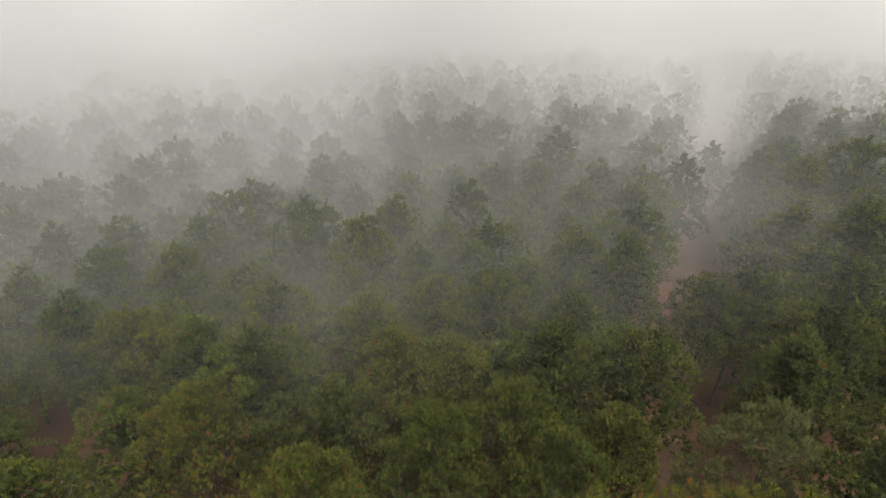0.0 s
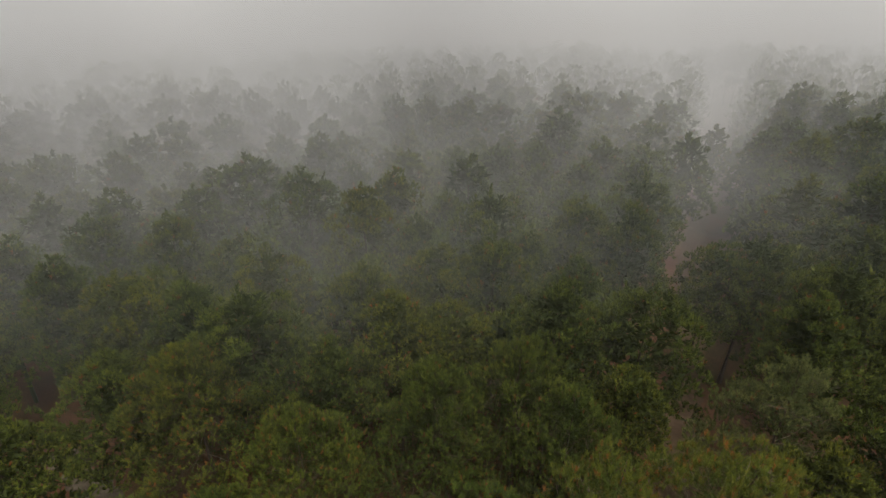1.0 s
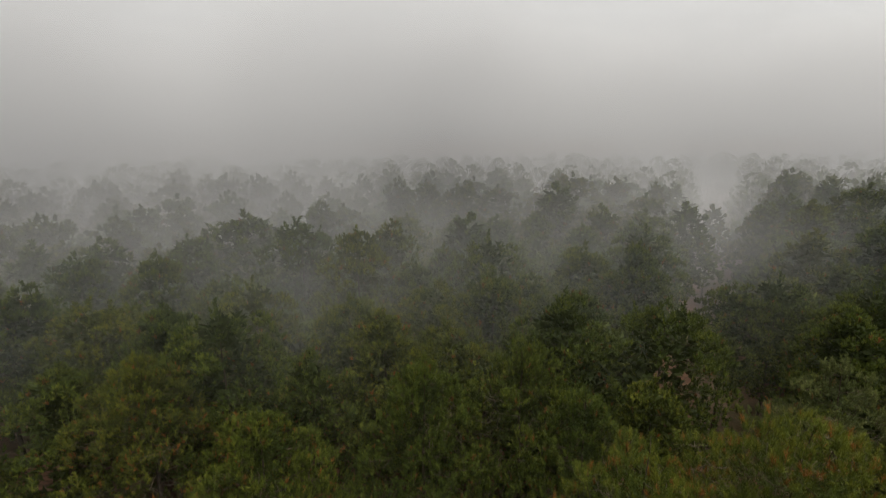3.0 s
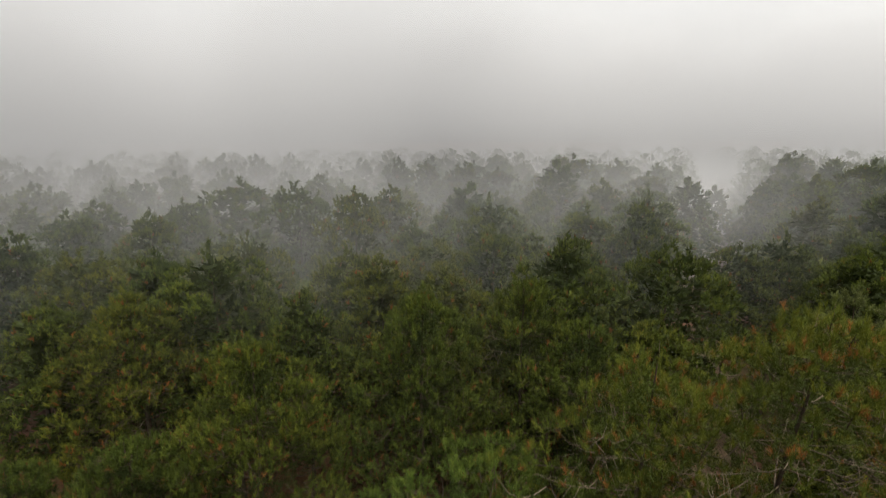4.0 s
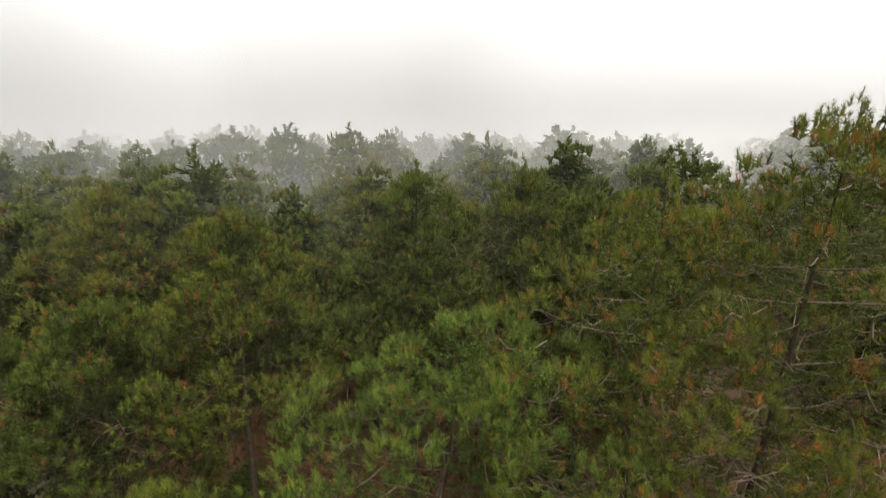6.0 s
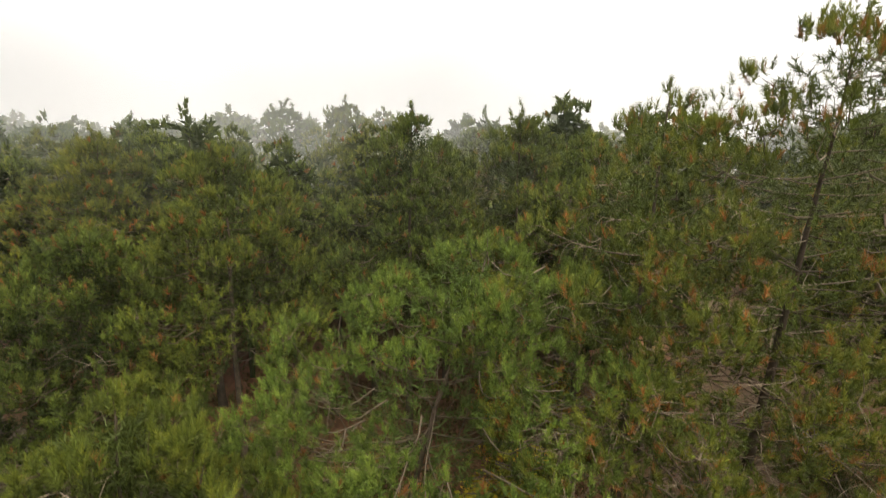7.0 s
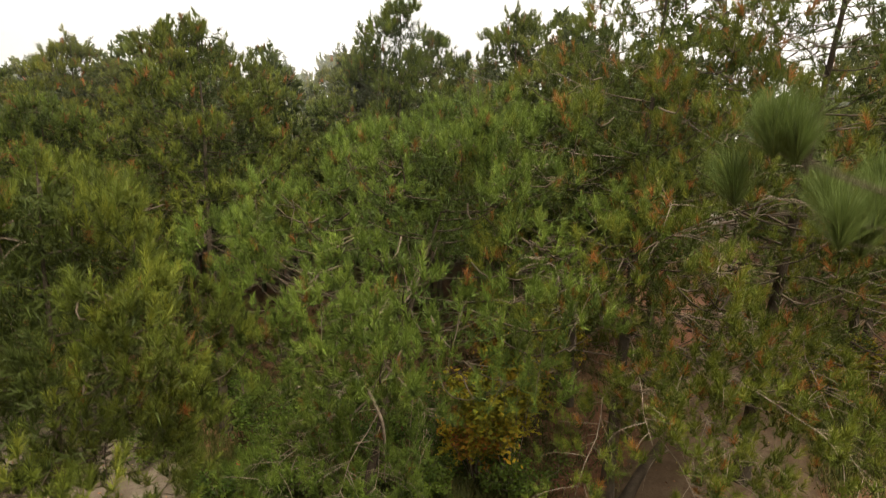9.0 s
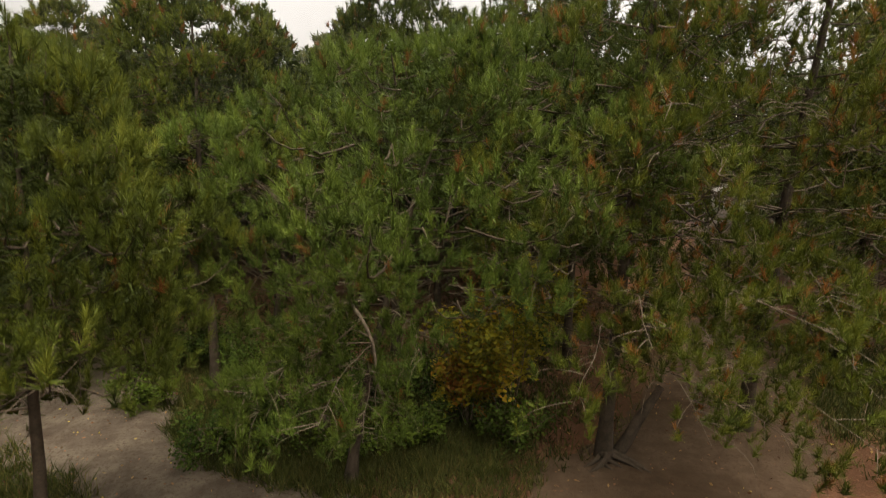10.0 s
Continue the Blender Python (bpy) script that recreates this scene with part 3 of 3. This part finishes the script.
FRONT_STAND = [
    (-9.2, 23.4, 11.5), (-4.9, 28.0, 13.2), (2.9, 28.6, 12.7), (-4.4, 22.2, 11.1), (9.8, 34.4, 10.2), (8.9, 18.6, 12.0),
    (18.4, 25.6, 11.0), (16.6, 17.6, 11.6), (-4.9, 16.6, 10.6), (-2.3, 19.2, 11.4), (0.1, 24.2, 11.0), (6.5, 23.2, 10.9),
    (-10.8, 36.2, 11.5), (-8.4, 18.2, 12.0), (-15.7, 20.7, 11.2), (-14.2, 15.8, 10.6), (13.2, 31.8, 12.6), (19.9, 47.5, 12.6),
    (20.9, 41.8, 12.6), (28.7, 52.5, 10.9), (41.2, 58.4, 14.1), (0.7, 19.0, 10.8), (3.0, 24.3, 11.5),
]
BACK_STAND = [
    (38.6, 55.5, 13.8), (37.2, 43.4, 13.8), (30.6, 46.2, 12.0), (-25.6, 36.8, 12.2), (-9.1, 30.9, 13.4), (10.6, 46.2, 13.8),
    (-13.9, 33.8, 13.2), (-20.3, 26.0, 12.2), (-3.6, 32.4, 13.0), (25.2, 32.6, 11.8), (16.1, 26.0, 10.4), (7.4, 15.0, 10.2),
    (12.6, 10.6, 10.4), (-1.5, 27.5, 11.4), (8.4, 28.8, 12.0), (-25.6, 21.2, 11.0), (-24.0, 18.6, 10.4), (-18.2, 89.4, 12.8),
    (-1.6, 75.0, 13.2), (-40.8, 69.8, 13.0), (-37.1, 75.8, 12.2), (7.4, 67.9, 13.8), (-15.5, 29.8, 12.2), (1.7, 35.0, 12.7),
]
PLACED = FRONT_STAND + BACK_STAND


def off_track(x, y, margin):
    for line in (TRACK_LINE, SAND_LINE):
        for (ax, ay, aw), (bx, by, bw) in zip(line[:-1], line[1:]):
            k = max(0.0, min(1.0, ((x - ax) * (bx - ax) + (y - ay) * (by - ay)) / ((bx - ax) ** 2 + (by - ay) ** 2)))
            if math.hypot(x - ax - k * (bx - ax), y - ay - k * (by - ay)) < aw / 2 + margin:
                return False
    return True


spots = [(x, y) for x, y, *_ in HEROES] + [(5.2, 1.3)] + [(x, y) for x, y, _ in PLACED]
stand = list(PLACED)
for _ in range(9000):
    x, y = rnd.uniform(-95, 95), rnd.uniform(9.5, 125)
    if abs(x) > 0.95 * y + 7 or not off_track(x, y, 0.9 if y < 18 or x < 0 else 3.2) or (-8 < x < 11 and y < 17):
        continue
    gap = 3.3 if y < 60 else 3.6
    if any((x - a) ** 2 + (y - b) ** 2 < gap * gap for a, b in spots):
        continue
    spots.append((x, y))
    stand.append((x, y, rnd.triangular(9.8, 13.3, 11.8) if y < 52 else rnd.triangular(11.5, 14.4, 13.2)))

mids = [plain_pine(100 + i, 10, 0.165, 0.048, height=11.3, radius=2.35 + 0.14 * (i % 4), base=4.5 + 0.3 * (i % 3), pads=125, tufts=17, dome=2.0 + 0.4 * (i % 4), spire=0.04 + 0.06 * (i % 3), fill=240) for i in range(7)]
fars = [plain_pine(200 + i, 5, 0.26, 0.12, height=11.4, radius=2.5 + 0.14 * (i % 4), base=4.4, pads=85, tufts=9, dome=2.0 + 0.4 * (i % 4), spire=0.04 + 0.06 * (i % 3), fill=150) for i in range(5)]
count = {"mid": 0, "far": 0, "wood": 0}
woods = []
for x, y, h in sorted(stand, key=lambda s: s[0] ** 2 + s[1] ** 2):
    d = math.hypot(x, y)
    kind = "mid" if d < 36 and count["mid"] < 44 else "far" if count["far"] < 150 else "wood"
    count[kind] += 1
    if kind == "wood":
        woods.append((x, y, h))
        continue
    pool = mids if kind == "mid" else fars
    src = pool[rnd.randrange(len(pool))]
    s = h / 11.5
    w = s * (rnd.uniform(0.92, 1.15) if kind == "mid" else rnd.uniform(1.0, 1.25))
    ob = copy_thing(src, pose(x, y, float(height_at(x, y)) - 0.05, rnd.uniform(-2, 2), rnd.uniform(-2, 2), rnd.uniform(0, 360)))
    ob.scale = (w, w, s)
# unseen trees behind and beside the clearing, added to shade the near pines
shade_trees = []
for _ in range(1500):
    a, d = rnd.uniform(0, 6.283), rnd.uniform(9.0, 24.0)
    x, y = d * math.cos(a), d * math.sin(a) - 2.0
    if y > 2.5 - 0.2 * d or math.hypot(x - 5.2, y - 1.3) < 3.5 or any((x - p) ** 2 + (y - q) ** 2 < 26.0 for p, q, _ in shade_trees):
        continue
    shade_trees.append((x, y, rnd.uniform(9.5, 12.5)))
for x, y, h in shade_trees:
    ob = copy_thing(fars[rnd.randrange(len(fars))], pose(x, y, float(height_at(x, y)) - 0.05, 0, 0, rnd.uniform(0, 360)))
    ob.scale = (h / 11.0, h / 11.0, h / 11.5)
for src in mids + fars:
    for o in list(src.children) + [src]:
        bpy.data.objects.remove(o)


def far_woods(rows, label):
    """The misty far part of the forest: trunks and coarse needle clumps in one mesh."""
    rng = np.random.default_rng(77)
    vs, fs, tn, start = [], [], [], 0
    for x, y, h in rows:
        far = y > 48
        n = 110 if far else 120
        u = rng.uniform(0, 1, n) ** 0.7
        z = h * (0.3 + 0.7 * u)
        r = (3.0 if far else 2.6) * np.clip(1 - u ** 2.4, 0, 1) ** 0.58 * rng.uniform(0.7, 1.05, n)
        a = rng.uniform(0, 6.283, n)
        pts = np.stack([x + r * np.cos(a), y + r * np.sin(a), z], 1)
        ways = unit(np.stack([np.cos(a) * 0.5, np.sin(a) * 0.5, np.ones(n)], 1) + rng.normal(0, 0.3, (n, 3)))
        v, f, t = brushes(rng, pts, ways, np.clip(rng.normal(0.5, 0.2, n), 0, 0.85), 5, 0.55 if far else 0.42, 0.28 if far else 0.20, 0.3)
        vs.append(v), fs.append(f + start), tn.append(t)
        start += len(v)
        # inner clumps, coloured very dark so the far crowns look shaded within
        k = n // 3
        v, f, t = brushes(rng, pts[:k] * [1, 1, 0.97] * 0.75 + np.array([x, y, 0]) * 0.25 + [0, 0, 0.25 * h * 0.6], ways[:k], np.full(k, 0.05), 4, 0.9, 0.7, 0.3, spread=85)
        vs.append(v), fs.append(f + start), tn.append(t)
        start += len(v)
        q = rng.normal(0, 0.2, 2)
        v, f = tubes([(np.array([[x, y, -0.1], [x + q[0], y + q[1], h * 0.5], [x + q[0], y + q[1], h * 0.95]]), np.array([0.15, 0.1, 0.03]))], 3)
        f = np.concatenate([f[:, :3], f[:, [0, 2, 3]]])
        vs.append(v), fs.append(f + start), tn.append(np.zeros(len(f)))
        start += len(v)
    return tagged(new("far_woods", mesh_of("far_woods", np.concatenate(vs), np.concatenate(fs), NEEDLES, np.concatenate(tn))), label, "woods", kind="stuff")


# younger trees that close the gaps under the canopy
for _ in range(6000):
    x, y = rnd.uniform(-70, 70), rnd.uniform(20, 85)
    if abs(x) > 0.95 * y + 7 or not off_track(x, y, 2.6) or any((x - a) ** 2 + (y - b) ** 2 < 4.6 for a, b in spots):
        continue
    spots.append((x, y))
    woods.append((x, y, rnd.uniform(8.2, 10.4)))
far_woods(woods, "distant pine wood fading into mist")


# ---- undergrowth ----
def leaves(rng, points, tones, size):
    """Small folded leaves, two triangles each."""
    n = len(points)
    d = unit(rng.normal(size=(n, 3)) * [1, 1, 0.6])
    s = unit(np.cross(d, rng.normal(size=(n, 3)) * [0.4, 0.4, 1]))
    k = size * rng.uniform(0.6, 1.2, (n, 1))
    v = np.stack([points - d * k, points + s * k * 0.55, points + d * k, points - s * k * 0.55 + np.cross(d, s) * k * 0.15], 1).reshape(-1, 3)
    i = np.arange(n)[:, None] * 4
    return v, np.concatenate([i + [0, 1, 2], i + [0, 2, 3]]), np.concatenate([tones, tones])


def shrub(x, y, seed, height, radius, mat, label, amount=1100, size=0.06, bias=0.5):
    """A many-stemmed bush: thin stems that fork, with clusters of leaves round their ends."""
    rng = np.random.default_rng(seed)
    top = new("shrub")
    top.location = (x, y, float(height_at(x, y)) - 0.03)
    lines, tips = [], []
    for i in range(11):
        a, lean = rng.uniform(0, 6.283), rng.uniform(0.15, 1.0)
        c = np.linspace(0, 1, 5)[:, None]
        end = np.array([math.cos(a) * radius * lean, math.sin(a) * radius * lean, height * rng.uniform(0.65, 1.0) * (1.1 - 0.35 * lean)])
        line = end * c * [1, 1, 0] + np.array([0, 0, end[2]]) * c ** 0.8 + rng.normal(0, 0.03, (5, 3)) * c
        lines.append((line, 0.014 * (1 - 0.75 * c[:, 0])))
        for j in range(6):
            q = rng.uniform(0.35, 1.0)
            root = np.array([np.interp(q, c[:, 0], line[:, m]) for m in range(3)])
            e = root + unit(rng.normal(size=3) + np.array([math.cos(a), math.sin(a), 0.4])) * radius * rng.uniform(0.2, 0.5)
            lines.append((np.array([root, (root + e) / 2 + [0, 0, 0.03], e]), np.array([0.006, 0.004, 0.002])))
            tips.append((root, e))
    part("stem", mesh_of("stem", *tubes(lines, 3), TWIG), top)
    pick = rng.integers(0, len(tips), amount)
    k = rng.uniform(0.2, 1.1, (amount, 1))
    tips = np.array(tips)
    pts = tips[pick, 0] * (1 - k) + tips[pick, 1] * k + rng.normal(0, 0.09 * radius, (amount, 3))
    pts[:, 2] = np.maximum(pts[:, 2], 0.05)
    tone = np.clip(rng.normal(bias, 0.13, amount) + rng.normal(0, 0.2, len(tips))[pick], 0, 1)
    part("foliage", mesh_of("foliage", *leaves(rng, pts, tone, size)[:2], mat, np.concatenate([tone, tone])), top)
    return tagged(top, label, "shrub", "shrubs of the undergrowth")


GREEN, YELLOW, ORANGE = "low dark green leafy shrub on the forest floor", "slender shrub in yellow autumn leaf", "shrub turning orange and brown in autumn"
UNDER_PINES = [
    (-3.7, 11.3, 1.5, 1.3, SHRUB, GREEN, 0.6), (-2.6, 10.8, 1.6, 1.3, SHRUB, GREEN, 0.65), (-6.6, 12.6, 1.0, 1.1, SHRUB, GREEN, 0.3), (-5.4, 13.4, 1.1, 1.0, SHRUB, GREEN, 0.4), (-0.8, 10.8, 1.3, 1.0, SHRUB, GREEN, 0.5),
    (-1.8, 12.3, 1.6, 1.1, SHRUB, GREEN, 0.45), (0.5, 11.4, 1.2, 0.9, SHRUB, GREEN, 0.4), (-5.9, 10.4, 0.9, 0.8, SHRUB, GREEN, 0.6),
    (2.3, 9.2, 3.9, 1.2, AUTUMN, YELLOW, 0.26), (1.5, 9.6, 2.2, 0.8, AUTUMN, ORANGE, 0.55), (2.4, 9.0, 1.2, 0.9, SHRUB, GREEN, 0.6), (2.3, 11.2, 2.6, 1.0, AUTUMN, YELLOW, 0.3),
]
BY_TRACK = [
    (-2.2, 9.1, 1.1, 1.0, SHRUB, GREEN, 0.55), (-3.6, 8.7, 0.8, 0.8, SHRUB, GREEN, 0.45), (0.4, 9.2, 0.9, 0.8, SHRUB, GREEN, 0.5), (-0.9, 8.9, 0.7, 0.7, SHRUB, GREEN, 0.6),
    (3.3, 13.0, 2.2, 1.0, SHRUB, GREEN, 0.75), (4.5, 15.2, 2.7, 1.1, AUTUMN, YELLOW, 0.45), (2.4, 15.9, 2.2, 0.9, AUTUMN, ORANGE, 0.75),
    (12.4, 13.2, 2.0, 1.0, AUTUMN, YELLOW, 0.3), (14.2, 15.6, 1.8, 1.0, SHRUB, GREEN, 0.8), (1.2, 9.9, 1.1, 0.8, SHRUB, GREEN, 0.6), (-6.4, 14.6, 1.2, 1.0, SHRUB, GREEN, 0.5),
]
BUSHES = UNDER_PINES + BY_TRACK
for i, (x, y, h, r, mat, label, bias) in enumerate(BUSHES):
    shrub(x, y, 300 + i, h, r, mat, label, int(1400 + 700 * h), 0.065 if mat == AUTUMN else 0.045, bias)


def grass(rows, seed, label):
    """Clumps of thin blades over a stretch of ground; rows: x, y, spread, number of clumps."""
    rng = np.random.default_rng(seed)
    vs, tn = [], []
    for x, y, spread, n in rows:
        c = rng.normal(0, spread, (n, 2)) + [x, y]
        c = np.array([q for q in c if off_track(q[0], q[1], -0.5)])
        if not len(c):
            continue
        p = np.repeat(c, 7, 0) + rng.normal(0, 0.07, (len(c) * 7, 2))
        z = height_at(p[:, 0], p[:, 1])
        base = np.column_stack([p, z])
        way = unit(rng.normal(0, 0.5, base.shape) + [0, 0, 1.0])
        side = unit(np.cross(way, rng.normal(size=base.shape))) * 0.012
        tip = base + way * rng.uniform(0.12, 0.38, (len(base), 1))
        vs.append(np.stack([base - side, base + side, tip], 1).reshape(-1, 3))
        tn.append(np.repeat(rng.uniform(0, 1, len(c)), 7))
    v = np.concatenate(vs)
    return tagged(new("grass", mesh_of("grass", v, np.arange(len(v)).reshape(-1, 3), GRASS, np.concatenate(tn))), label, "grass", kind="stuff")


grass([(-3, 11, 2.0, 1500), (2, 11.5, 1.6, 900), (11, 11, 1.6, 1800), (-7.5, 12.5, 1.4, 1300), (-4.2, 9.2, 0.8, 700), (-3.0, 8.5, 1.2, 1800), (-0.8, 8.6, 1.1, 1500), (1.2, 8.4, 0.9, 700), (-6.0, 7.8, 1.2, 1200), (5, 17, 3, 1200), (-6, 18, 4, 900), (1.0, 9.2, 0.8, 300), (14, 13, 2, 1200)], 41, "sparse olive grass among the pines")


def litter(seed):
    """Fallen leaves, cones and broken twigs on the floor and tracks."""
    rng = np.random.default_rng(seed)
    p = np.column_stack([rng.uniform(-12, 16, 5200), rng.uniform(5, 20, 5200)])
    pts = np.column_stack([p, height_at(p[:, 0], p[:, 1]) + 0.045])
    v, f, t = leaves(rng, pts, rng.uniform(0.2, 1.0, len(pts)), 0.035)
    return tagged(new("fallen_leaves", mesh_of("fallen_leaves", v, f, DRY, t)), "fallen brown and yellow leaves on the forest floor", "leaf litter", kind="stuff")


DRY = leafy("dry_leaves", [(0.0, (0.05, 0.025, 0.012)), (0.6, (0.16, 0.08, 0.04)), (0.9, (0.22, 0.14, 0.05)), (1.0, (0.30, 0.24, 0.05))], 0.0, 0.8, 0.1)
litter(51)


def marker_post(x, y):
    top = new("marker_post")
    top.location = (x, y, float(height_at(x, y)) - 0.02)
    for name, r, z0, z1, mat in (("shaft", 0.030, 0.0, 0.26, TWIG), ("cap", 0.036, 0.26, 0.36, RED)):
        bm = bmesh.new()
        bmesh.ops.create_cone(bm, cap_ends=True, segments=12, radius1=r, radius2=r * 0.94, depth=z1 - z0, matrix=Matrix.Translation((0, 0, (z0 + z1) / 2)))
        bmesh.ops.bevel(bm, geom=[e for e in bm.edges if e.calc_face_angle(0) > 1.0], offset=0.006, segments=1, affect="EDGES")
        me = bpy.data.meshes.new(name)
        bm.to_mesh(me)
        bm.free()
        me.materials.append(mat)
        part(name, me, top, "red painted cap" if name == "cap" else "")
    return tagged(top, "short wooden marker post with a red painted top", "post")


RED, rn, rl, rb = material("red_paint")
rl.new(ramp(rn, rl, noise_of(rn, rl, 30.0), [(0.3, (0.42, 0.03, 0.02)), (0.7, (0.60, 0.06, 0.03))]), rb.inputs["Base Color"])
rb.inputs["Roughness"].default_value = 0.5
marker_post(-3.76, 9.88)


# ---- roots and a stump-like form beside the track ----
def spread_roots(x, y, seed):
    """Bare roots that run out from the foot of the leaning pine, with a broken side stem."""
    rng = np.random.default_rng(seed)
    top = new("tree_roots")
    top.location = (x, y, float(height_at(x, y)))
    for i in range(8):
        a = -2.6 + i * 0.36 + rng.normal(0, 0.12)
        s = np.linspace(0, 1, 8)
        L = rng.uniform(0.6, 1.4)
        line = np.stack([L * s * math.cos(a) + 0.1 * np.sin(s * 5 + i), L * s * math.sin(a) + 0.08 * np.cos(s * 4 + i), 0.16 * (1 - s) ** 2 + 0.02 - 0.06 * s ** 3], 1)
        part("root", mesh_of("root", *tubes([(line, 0.055 * (1 - 0.8 * s) + 0.006)], 6), BARK, smooth=True), top)
    s = np.linspace(0, 1, 6)
    stem = np.stack([0.35 + 1.0 * s, 0.25 + 0.4 * s, 1.15 * s ** 0.9], 1) + np.cumsum(rng.normal(0, 0.02, (6, 3)), 0)
    part("broken_stem", mesh_of("broken_stem", *tubes([(stem, 0.13 * (1 - 0.45 * s))], 9), BARK, smooth=True), top)
    return tagged(top, "bare spreading pine roots with a broken side stem", "tree roots")


spread_roots(4.1, 8.65, 71)


# stump shape added for an unidentified dark blob by the shrubs
def stump(x, y, seed):
    rng = np.random.default_rng(seed)
    a = np.arange(14) / 14 * 6.283
    rings = []
    for z, r in ((-0.03, 0.24), (0.08, 0.18), (0.22, 0.16), (0.34, 0.15), (0.33, 0.09), (0.22, 0.02)):
        k = r * (1 + 0.10 * np.sin(3 * a + seed) + rng.normal(0, 0.03, 14))
        rings.append(np.stack([k * np.cos(a), k * np.sin(a), z + rng.normal(0, 0.012, 14)], 1))
    v = np.concatenate(rings)
    i, j = np.arange(5)[:, None] * 14, np.arange(14)
    f = np.stack([i + j, i + (j + 1) % 14, i + 14 + (j + 1) % 14, i + 14 + j], -1).reshape(-1, 4)
    ob = new("tree_stump", mesh_of("tree_stump", v, f, LIMB, smooth=True))
    ob.location = (x, y, float(height_at(x, y)))
    return tagged(ob, "dark hollow stump-shaped object by the shrubs", "stump")


stump(-1.6, 9.6, 3)
